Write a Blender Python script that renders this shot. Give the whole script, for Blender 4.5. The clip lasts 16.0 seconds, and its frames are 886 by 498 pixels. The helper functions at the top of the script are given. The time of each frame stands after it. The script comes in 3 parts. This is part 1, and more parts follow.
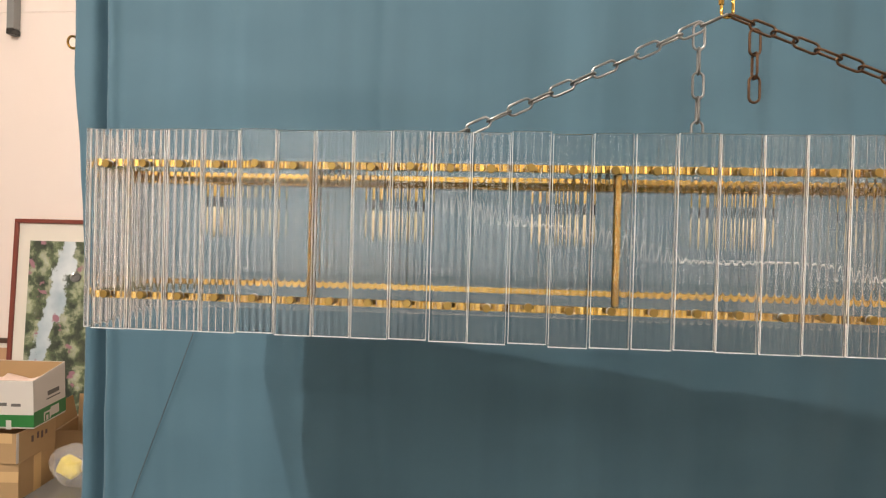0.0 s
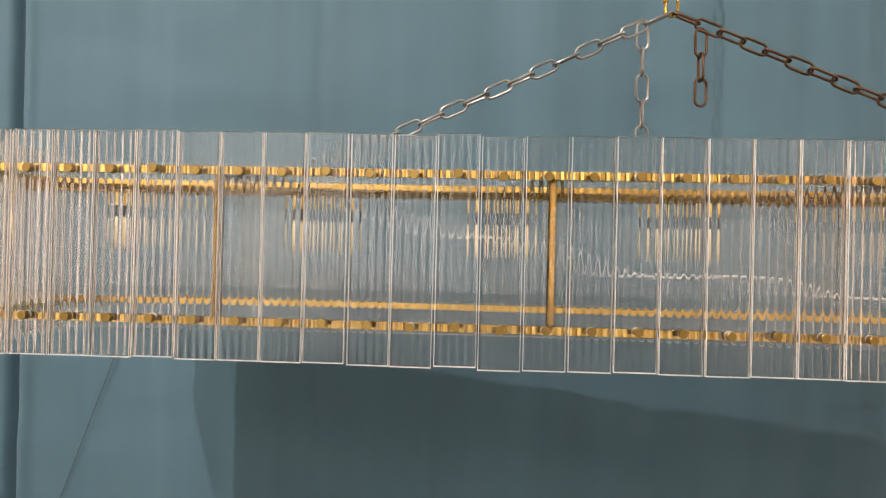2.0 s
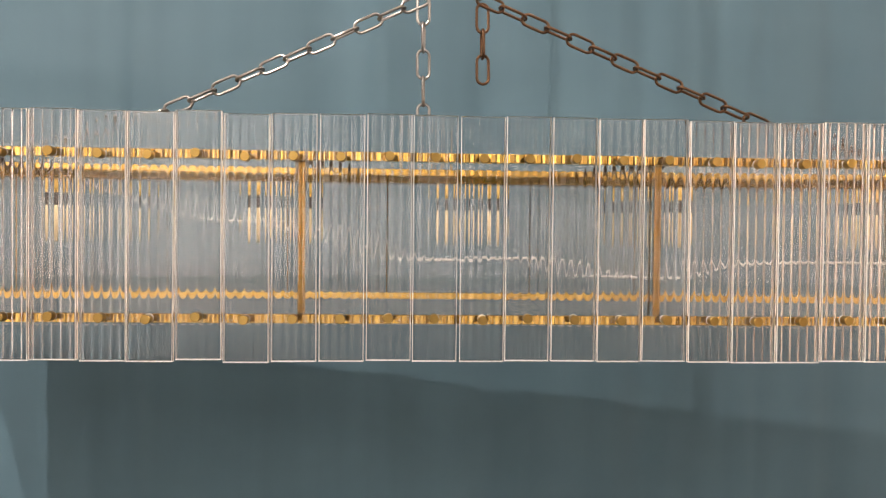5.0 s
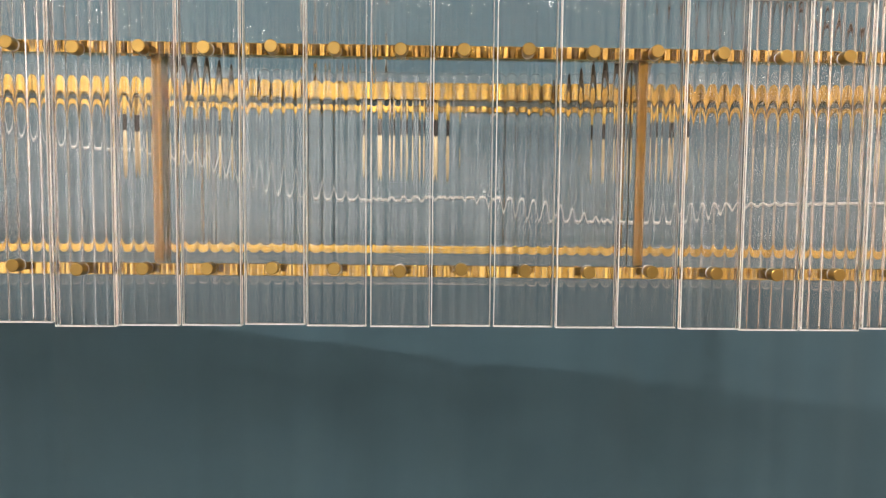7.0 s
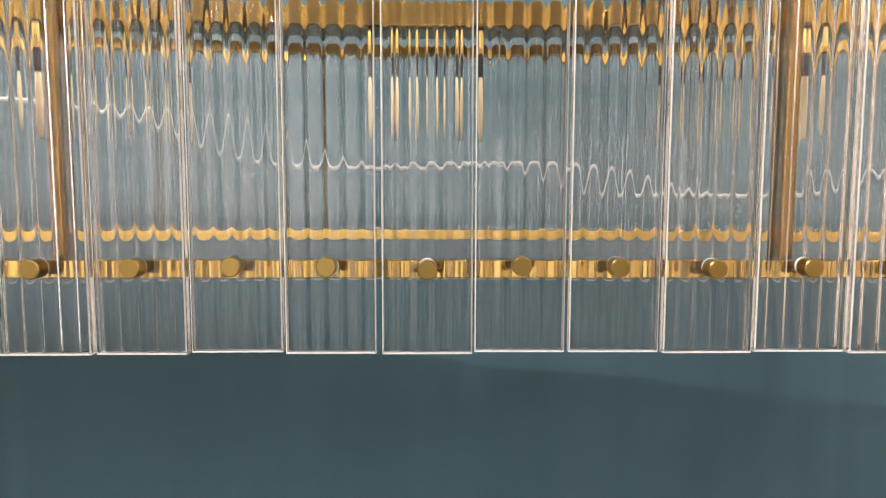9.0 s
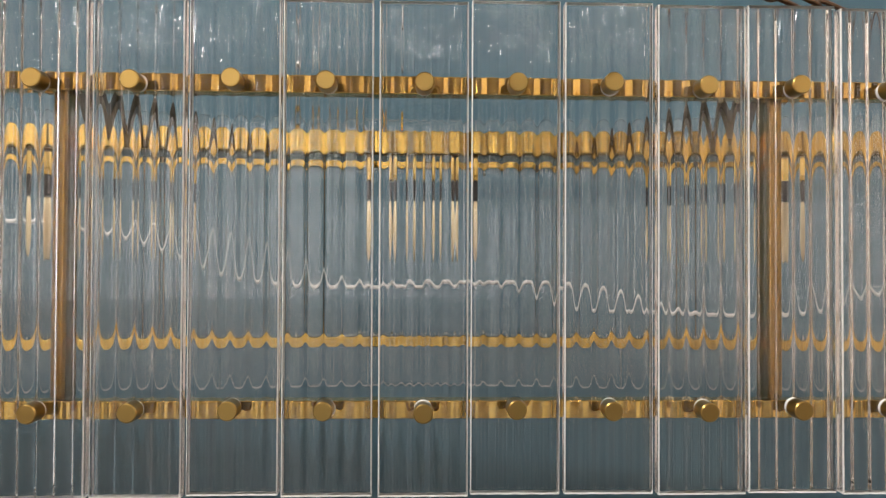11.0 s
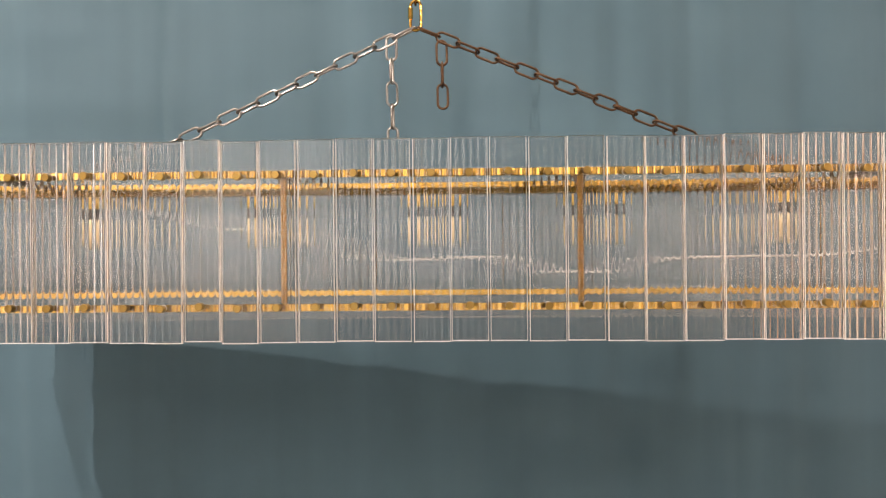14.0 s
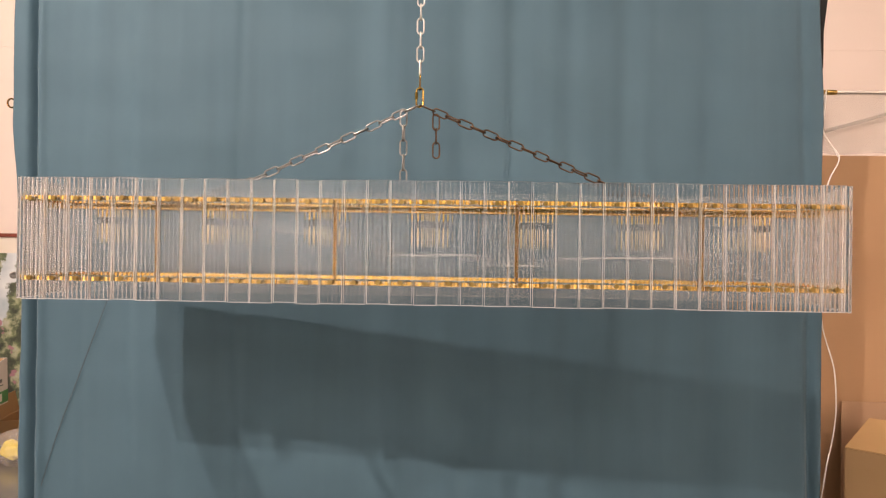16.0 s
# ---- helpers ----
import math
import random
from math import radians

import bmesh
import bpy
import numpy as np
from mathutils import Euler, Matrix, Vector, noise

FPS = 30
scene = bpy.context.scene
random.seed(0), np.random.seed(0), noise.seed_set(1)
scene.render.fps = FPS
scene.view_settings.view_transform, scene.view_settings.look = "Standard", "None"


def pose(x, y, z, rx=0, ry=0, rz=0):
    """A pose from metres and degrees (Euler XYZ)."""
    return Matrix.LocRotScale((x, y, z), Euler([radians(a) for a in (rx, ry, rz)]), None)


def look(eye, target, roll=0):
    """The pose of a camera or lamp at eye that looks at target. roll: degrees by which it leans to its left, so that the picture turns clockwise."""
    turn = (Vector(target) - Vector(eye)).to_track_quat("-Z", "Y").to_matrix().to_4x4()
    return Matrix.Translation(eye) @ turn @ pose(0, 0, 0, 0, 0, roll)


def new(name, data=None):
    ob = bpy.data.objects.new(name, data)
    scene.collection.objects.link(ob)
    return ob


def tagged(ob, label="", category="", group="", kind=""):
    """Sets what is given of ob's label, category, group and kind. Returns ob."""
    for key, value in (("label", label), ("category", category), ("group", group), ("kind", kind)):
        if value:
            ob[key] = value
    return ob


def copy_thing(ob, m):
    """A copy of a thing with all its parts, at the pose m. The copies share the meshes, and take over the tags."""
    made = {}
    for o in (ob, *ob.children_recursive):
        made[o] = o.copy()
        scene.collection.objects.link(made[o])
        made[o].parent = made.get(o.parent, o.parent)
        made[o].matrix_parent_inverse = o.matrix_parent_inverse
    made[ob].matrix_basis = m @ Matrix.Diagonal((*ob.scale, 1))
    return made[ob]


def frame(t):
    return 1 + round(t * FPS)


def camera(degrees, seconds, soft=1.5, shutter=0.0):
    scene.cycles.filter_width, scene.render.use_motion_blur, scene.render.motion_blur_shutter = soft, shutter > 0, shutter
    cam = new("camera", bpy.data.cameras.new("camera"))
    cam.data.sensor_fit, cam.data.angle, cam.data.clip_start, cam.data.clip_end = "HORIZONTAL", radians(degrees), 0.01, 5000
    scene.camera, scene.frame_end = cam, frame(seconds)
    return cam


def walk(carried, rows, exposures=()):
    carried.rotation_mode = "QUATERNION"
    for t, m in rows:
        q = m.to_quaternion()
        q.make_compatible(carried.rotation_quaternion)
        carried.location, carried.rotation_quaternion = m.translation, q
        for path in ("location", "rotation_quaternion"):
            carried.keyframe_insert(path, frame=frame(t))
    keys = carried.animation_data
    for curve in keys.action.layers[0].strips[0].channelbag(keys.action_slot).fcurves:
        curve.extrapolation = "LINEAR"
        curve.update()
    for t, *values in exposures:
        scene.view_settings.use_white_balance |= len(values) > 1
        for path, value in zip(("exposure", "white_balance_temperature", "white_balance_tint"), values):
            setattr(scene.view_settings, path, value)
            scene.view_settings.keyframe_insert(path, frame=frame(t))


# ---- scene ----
# ---- camera and its path ----
cam = camera(69.0, 16.0, soft=1.2)
PATH = [
    (0, (-0.3429, -0.8218, 1.4948), (-0.5352, 1.1687, 1.4664), 1.47),
    (0.5, (-0.3546, -0.8018, 1.492), (-0.5206, 1.1913, 1.4906), 0.72),
    (1, (-0.3461, -0.7699, 1.4932), (-0.4757, 1.2259, 1.5007), 0.79),
    (1.5, (-0.3225, -0.7531, 1.4941), (-0.4578, 1.2421, 1.5186), 1.05),
    (2, (-0.2871, -0.7406, 1.4952), (-0.397, 1.2563, 1.5106), 1.37),
    (2.5, (-0.2528, -0.734, 1.4964), (-0.3629, 1.263, 1.4955), 1.25),
    (3, (-0.2272, -0.7242, 1.4978), (-0.3166, 1.2738, 1.4939), 1.16),
    (3.5, (-0.1899, -0.7195, 1.4985), (-0.2198, 1.2803, 1.4971), 0.94),
    (4, (-0.1497, -0.7182, 1.497), (-0.1341, 1.2818, 1.5012), 0.68),
    (4.5, (-0.1231, -0.7127, 1.5002), (-0.0442, 1.2856, 1.4784), 0.62),
    (4.7, (-0.1042, -0.7087, 1.5005), (-0.0142, 1.2891, 1.4729), 0.62),
    (6.8, (0.0289, -0.5602, 1.4657), (0.0469, 1.437, 1.362), 0.48),
    (7, (0.0279, -0.5205, 1.4598), (0.059, 1.4755, 1.3388), 0.6),
    (7.5, (0.0212, -0.4389, 1.4495), (0.0405, 1.5532, 1.2729), 0.47),
    (8, (0.0166, -0.3772, 1.4483), (0.036, 1.6109, 1.2308), 0.24),
    (8.2, (0.0128, -0.359, 1.4484), (0.0351, 1.6296, 1.2362), 0.24),
    (10.3, (-0.0014, -0.3282, 1.4763), (0.0572, 1.6701, 1.4182), 0.12),
    (10.5, (-0.002, -0.331, 1.484), (0.0549, 1.668, 1.453), 0.33),
    (11, (0.0007, -0.3423, 1.4926), (0.0598, 1.6566, 1.5219), 0.28),
    (11.5, (0.005, -0.3744, 1.4955), (0.0657, 1.6243, 1.5355), 0.33),
    (12, (0.014, -0.4386, 1.4902), (0.0535, 1.5608, 1.5138), 0.07),
    (12.5, (0.0331, -0.5344, 1.4828), (0.051, 1.4654, 1.5025), -0.22),
    (13, (0.0558, -0.6407, 1.4889), (0.0546, 1.3593, 1.4867), -0.17),
    (13.5, (0.0477, -0.7209, 1.4895), (0.0294, 1.279, 1.5006), -0.04),
    (14, (0.0372, -0.851, 1.4852), (-0.0123, 1.1484, 1.4876), -0.5),
    (14.5, (0.0262, -1.005, 1.4797), (-0.0452, 0.9933, 1.4861), -0.45),
    (15, (0.0376, -1.12, 1.48), (0.0006, 0.8799, 1.477), 0.09),
    (15.5, (0.0762, -1.256, 1.4858), (0.0398, 0.7433, 1.4904), 0.18),
    (16, (0.0884, -1.401, 1.4818), (0.0191, 0.5977, 1.4885), 0.85),
]
walk(cam, [(t, look(eye, target, roll)) for t, eye, target, roll in PATH],
     [(0, -0.04, 6760, 12), (2, -0.04, 7010, 16), (3.5, 0.12, 7310, 21), (4.7, 0.12, 7310, 21), (7, 0.02, 6810, 14), (8.2, 0.05, 6660, 12), (10.3, -0.22, 6510, 12), (11, -0.4, 6460, 12), (12, -0.32, 6510, 13), (12.6, -0.2, 6660, 14), (13.5, 0.02, 7060, 20), (14.5, 0.1, 7660, 23), (15.2, 0.04, 7660, 24), (16, -0.06, 7560, 25)])

# ---- light ----
# bright even surround that shines in by the added openings
world = bpy.data.worlds.new("hall")
scene.world = world
world.use_nodes = True
world.node_tree.nodes["Background"].inputs[0].default_value = (1.0, 0.98, 0.96, 1)
world.node_tree.nodes["Background"].inputs[1].default_value = 3.2


def area_lamp(name, place, target, watts, size, colour):
    data = bpy.data.lights.new(name, "AREA")
    data.shape, data.size, data.size_y, data.energy, data.color = "RECTANGLE", size[0], size[1], watts, colour
    data.cycles.is_caustics_light = True
    ob = new(name, data)
    ob.matrix_world = look(place, target)
    return ob


area_lamp("flood_light", (-2.05, -1.66, 4.36), (0.5, 0.5, -0.6), 138, (0.028, 0.028), (1.0, 0.95, 0.89))
area_lamp("flood_light", (-1.67, -3.20, 4.18), (0.5, 0.5, -0.4), 142, (0.02, 0.02), (1.0, 0.95, 0.89))
TUBE_STRENGTH = 20.0
PANEL_STRENGTH = 85.0


# ---- materials ----
def material(name):
    m = bpy.data.materials.new(name)
    m.use_nodes = True
    nodes, links = m.node_tree.nodes, m.node_tree.links
    return m, nodes, links, nodes["Principled BSDF"]


def node(nodes, kind, **values):
    n = nodes.new(kind)
    for key, value in values.items():
        n.inputs[key.replace("_", " ")].default_value = value
    return n


def coords(nodes, links, scale=(1, 1, 1)):
    tc, mp = nodes.new("ShaderNodeTexCoord"), nodes.new("ShaderNodeMapping")
    mp.inputs["Scale"].default_value = scale
    links.new(tc.outputs["Object"], mp.inputs["Vector"])
    return mp.outputs["Vector"]


def ramp(nodes, links, source, stops):
    r = nodes.new("ShaderNodeValToRGB")
    e = r.color_ramp.elements
    while len(e) < len(stops):
        e.new(0.5)
    for el, (at, colour) in zip(e, stops):
        el.position, el.color = at, (*colour, 1)
    links.new(source, r.inputs["Fac"])
    return r.outputs["Color"]


def grainy(name, low, high, rough=0.6, metal=0.0, scale=20.0, stretch=(1, 1, 1), bump=0.1, fine=8.0, rough_spread=0.1, distance=0.002):
    """A surface whose colour wanders between two tones at two scales, with relief."""
    m, nodes, links, p = material(name)
    v = coords(nodes, links, stretch)
    a = node(nodes, "ShaderNodeTexNoise", Scale=scale, Detail=6.0, Roughness=0.6)
    b = node(nodes, "ShaderNodeTexNoise", Scale=scale * fine, Detail=3.0)
    links.new(v, a.inputs["Vector"])
    links.new(v, b.inputs["Vector"])
    mix = nodes.new("ShaderNodeMath")
    mix.operation = "MULTIPLY_ADD"
    mix.inputs[1].default_value = 2.05
    links.new(b.outputs["Fac"], mix.inputs[0])
    half = nodes.new("ShaderNodeMath")
    half.operation = "MULTIPLY"
    half.inputs[1].default_value = 0.65
    links.new(a.outputs["Fac"], half.inputs[0])
    links.new(half.outputs[0], mix.inputs[2])
    links.new(ramp(nodes, links, mix.outputs[0], [(0.3, low), (0.7, high)]), p.inputs["Base Color"])
    spread = nodes.new("ShaderNodeMapRange")
    spread.inputs["To Min"].default_value, spread.inputs["To Max"].default_value = max(0.02, rough - rough_spread), min(1, rough + rough_spread)
    links.new(a.outputs["Fac"], spread.inputs["Value"])
    links.new(spread.outputs[0], p.inputs["Roughness"])
    p.inputs["Metallic"].default_value = metal
    if bump:
        bm_ = node(nodes, "ShaderNodeBump", Strength=bump, Distance=distance)
        links.new(mix.outputs[0], bm_.inputs["Height"])
        links.new(bm_.outputs["Normal"], p.inputs["Normal"])
    return m


def glassy(name, colour, rough, transmission=1.0, ior=1.5):
    m, nodes, links, p = material(name)
    p.inputs["Base Color"].default_value = (*colour, 1)
    p.inputs["Roughness"].default_value = rough
    p.inputs["Transmission Weight"].default_value = transmission
    p.inputs["IOR"].default_value = ior
    return m


def shadow_lightened(source, name, share):
    """The same glass, with a share of light let straight through to lighten its shadow."""
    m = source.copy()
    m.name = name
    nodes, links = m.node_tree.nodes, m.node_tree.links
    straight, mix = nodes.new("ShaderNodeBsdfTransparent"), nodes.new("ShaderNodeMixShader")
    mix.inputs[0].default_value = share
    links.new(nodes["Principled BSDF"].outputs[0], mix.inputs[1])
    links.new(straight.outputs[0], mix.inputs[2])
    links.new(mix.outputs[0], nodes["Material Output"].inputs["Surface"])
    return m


M_GLASS = glassy("clear_fluted_glass", (0.992, 0.985, 0.978), 0.0)
M_EDGE = glassy("ground_glass_edge", (0.76, 0.76, 0.75), 0.45, 0.34)
M_SIDE_GLASS = glassy("cut_glass_side", (0.93, 0.94, 0.93), 0.12, 0.94)
M_REAR_GLASS = shadow_lightened(M_GLASS, "clear_rear_glass", 0.18)
M_REAR_EDGE = shadow_lightened(M_EDGE, "rear_edge_lightened_shadow", 0.60)
M_REAR_SIDE = shadow_lightened(M_SIDE_GLASS, "clear_rear_glass_side", 0.92)
M_BULB = glassy("warm_bulb_glass", (1.0, 0.83, 0.53), 0.05, 0.30)
M_BRASS = grainy("polished_brass", (0.57, 0.365, 0.085), (0.66, 0.43, 0.11), 0.05, 1.0, 40.0, (1, 1, 1), 0.0, 6.0, 0.02)
M_CUP = grainy("satin_gilt_brass", (0.72, 0.47, 0.12), (0.80, 0.55, 0.16), 0.28, 1.0, 40.0, bump=0.0)
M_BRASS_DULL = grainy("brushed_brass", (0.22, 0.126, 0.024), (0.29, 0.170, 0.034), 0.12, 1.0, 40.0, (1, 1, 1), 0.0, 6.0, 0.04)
M_PIN = grainy("satin_brass", (0.24, 0.155, 0.045), (0.32, 0.21, 0.065), 0.30, 1.0, 60.0, bump=0.0)
# brass darkened in colour for the dark reflection under the cross bars
M_BRASS_SHADED = grainy("brass_shaded_dark", (0.055, 0.036, 0.021), (0.09, 0.06, 0.032), 0.38, 1.0, 40.0, bump=0.0)
M_NYLON = grainy("white_nylon", (0.58, 0.57, 0.54), (0.68, 0.67, 0.64), 0.45, 0.0, 200.0, bump=0.0)
M_BLACK = grainy("black_bakelite", (0.012, 0.011, 0.010), (0.03, 0.027, 0.024), 0.3, 0.0, 80.0, bump=0.02)
M_FILAMENT = grainy("yellow_led_filament", (0.85, 0.62, 0.28), (0.95, 0.78, 0.45), 0.5, 0.0, 200.0, bump=0.0)
M_CABLE = grainy("white_cable_sheath", (0.50, 0.49, 0.47), (0.60, 0.59, 0.57), 0.4, 0.0, 60.0, bump=0.02)
M_ZINC = grainy("zinc_plated_steel", (0.085, 0.083, 0.080), (0.25, 0.243, 0.23), 0.32, 1.0, 120.0, bump=0.08, rough_spread=0.12)
M_RUST = grainy("tarnished_brown_steel", (0.014, 0.009, 0.007), (0.09, 0.048, 0.025), 0.42, 0.85, 110.0, bump=0.25, rough_spread=0.15)
M_PALE = grainy("pale_galvanised_steel", (0.30, 0.288, 0.27), (0.52, 0.50, 0.47), 0.38, 0.9, 120.0, bump=0.08)
M_WALL = grainy("warm_white_wall_paint", (0.75, 0.635, 0.56), (0.81, 0.695, 0.62), 0.75, 0.0, 1.3, bump=0.05, fine=60.0)
M_CEIL = grainy("white_ceiling_paint", (0.50, 0.45, 0.40), (0.58, 0.53, 0.47), 0.8, 0.0, 2.0, bump=0.03)
M_DIM = grainy("dim_workshop_wall", (0.10, 0.085, 0.07), (0.14, 0.118, 0.098), 0.8, 0.0, 1.5, bump=0.05)
M_BEIGE = grainy("plain_beige_wall_paint", (0.12, 0.10, 0.082), (0.16, 0.135, 0.11), 0.8, 0.0, 1.5, bump=0.05)
M_SIDE = grainy("cream_wall_paint", (0.73, 0.64, 0.57), (0.81, 0.72, 0.65), 0.8, 0.0, 1.5, bump=0.05)
M_FLOOR = grainy("grey_concrete_floor", (0.085, 0.082, 0.077), (0.15, 0.144, 0.137), 0.14, 0.0, 3.0, bump=0.03, fine=14.0)
M_CARD = grainy("brown_cardboard", (0.40, 0.225, 0.112), (0.49, 0.29, 0.155), 0.8, 0.0, 5.0, (1, 1, 6), 0.12, 12.0)
M_CARD_BROWN = grainy("rough_brown_cardboard", (0.26, 0.155, 0.068), (0.37, 0.235, 0.112), 0.8, 0.0, 5.0, (1, 1, 6), 0.2, 12.0)
M_CARD_PINK = grainy("pinkish_cardboard", (0.38, 0.215, 0.125), (0.45, 0.275, 0.165), 0.8, 0.0, 5.0, (1, 1, 6), 0.1)
M_CARD_PALE = grainy("pale_cardboard", (0.46, 0.28, 0.12), (0.55, 0.36, 0.17), 0.8, 0.0, 5.0, (1, 1, 6), 0.1)
M_CARD_IN = grainy("cardboard_inside", (0.30, 0.17, 0.085), (0.38, 0.23, 0.12), 0.85, 0.0, 6.0, (1, 1, 6), 0.1)
M_CARTON = grainy("printed_white_carton", (0.42, 0.385, 0.34), (0.57, 0.53, 0.475), 0.55, 0.0, 6.0, bump=0.1)
M_GREEN = grainy("green_carton_print", (0.010, 0.115, 0.035), (0.020, 0.165, 0.036), 0.5, 0.0, 10.0, bump=0.05)
M_INK = grainy("dark_print_ink", (0.05, 0.05, 0.045), (0.12, 0.11, 0.10), 0.6, 0.0, 40.0, bump=0.0)
M_FRAME = grainy("red_brown_lacquered_wood", (0.10, 0.016, 0.010), (0.19, 0.035, 0.02), 0.35, 0.0, 14.0, (1, 1, 8), 0.06)
M_DARKWOOD = grainy("dark_wood", (0.035, 0.018, 0.012), (0.08, 0.04, 0.025), 0.4, 0.0, 14.0, bump=0.06)
M_MAT = grainy("cream_mount_board", (0.66, 0.60, 0.50), (0.74, 0.68, 0.58), 0.8, 0.0, 30.0, bump=0.04)
M_GREY = grainy("grey_painted_metal", (0.14, 0.14, 0.14), (0.24, 0.24, 0.23), 0.5, 0.2, 30.0, bump=0.05)
M_PINKWRAP = grainy("pale_pink_foam_wrap", (0.62, 0.42, 0.36), (0.74, 0.56, 0.48), 0.7, 0.0, 20.0, bump=0.2)
M_SHADE_GREY = grainy("wall_shade_grey", (0.20, 0.175, 0.15), (0.27, 0.24, 0.21), 0.7, 0.0, 20.0, bump=0.05)
M_CLOTH_BLACK = grainy("black_cloth", (0.003, 0.003, 0.003), (0.010, 0.010, 0.010), 0.95, 0.0, 40.0, bump=0.2)
M_YELLOW = grainy("yellow_paper", (0.78, 0.56, 0.03), (0.88, 0.68, 0.08), 0.5, 0.0, 20.0, bump=0.2)


def film_material():
    m, nodes, links, p = material("crumpled_plastic_film")
    p.inputs["Base Color"].default_value = (0.38, 0.33, 0.285, 1)
    p.inputs["Roughness"].default_value = 0.22
    p.inputs["Alpha"].default_value = 0.5
    v = coords(nodes, links)
    a = node(nodes, "ShaderNodeTexNoise", Scale=14.0, Detail=4.0)
    links.new(v, a.inputs["Vector"])
    b = node(nodes, "ShaderNodeBump", Strength=0.8, Distance=0.02)
    links.new(a.outputs["Fac"], b.inputs["Height"])
    links.new(b.outputs["Normal"], p.inputs["Normal"])
    return m


M_FILM = film_material()
M_BAG = M_FILM.copy()
M_BAG.name = "clear_plastic_bag"
M_BAG.node_tree.nodes["Principled BSDF"].inputs["Base Color"].default_value = (0.95, 0.91, 0.88, 1)
M_BAG.node_tree.nodes["Principled BSDF"].inputs["Alpha"].default_value = 0.2
M_STRAY = grainy("white_cable_jacket", (0.60, 0.56, 0.51), (0.74, 0.70, 0.65), 0.4, 0.0, 60.0, bump=0.02)


def curtain_material():
    m, nodes, links, p = material("teal_curtain_cloth")
    v = coords(nodes, links)
    broad = node(nodes, "ShaderNodeTexNoise", Scale=2.2, Detail=5.0, Roughness=0.55)
    links.new(v, broad.inputs["Vector"])
    streak = node(nodes, "ShaderNodeTexNoise", Scale=9.0, Detail=3.0)
    links.new(coords(nodes, links, (1.0, 1.0, 0.06)), streak.inputs["Vector"])
    both = nodes.new("ShaderNodeMath")
    both.operation = "ADD"
    links.new(broad.outputs["Fac"], both.inputs[0])
    links.new(streak.outputs["Fac"], both.inputs[1])
    half = nodes.new("ShaderNodeMath")
    half.operation = "MULTIPLY"
    half.inputs[1].default_value = 0.5
    links.new(both.outputs[0], half.inputs[0])
    links.new(ramp(nodes, links, half.outputs[0], [(0.3, (0.0315, 0.0795, 0.107)), (0.7, (0.0495, 0.113, 0.150))]), p.inputs["Base Color"])
    p.inputs["Roughness"].default_value = 0.75
    p.inputs["Sheen Weight"].default_value = 0.13
    p.inputs["Specular IOR Level"].default_value = 0.45
    weave = node(nodes, "ShaderNodeTexNoise", Scale=700.0, Detail=1.0)
    links.new(v, weave.inputs["Vector"])
    b = node(nodes, "ShaderNodeBump", Strength=0.25, Distance=0.0006)
    links.new(weave.outputs["Fac"], b.inputs["Height"])
    links.new(b.outputs["Normal"], p.inputs["Normal"])
    return m


M_CURTAIN = curtain_material()


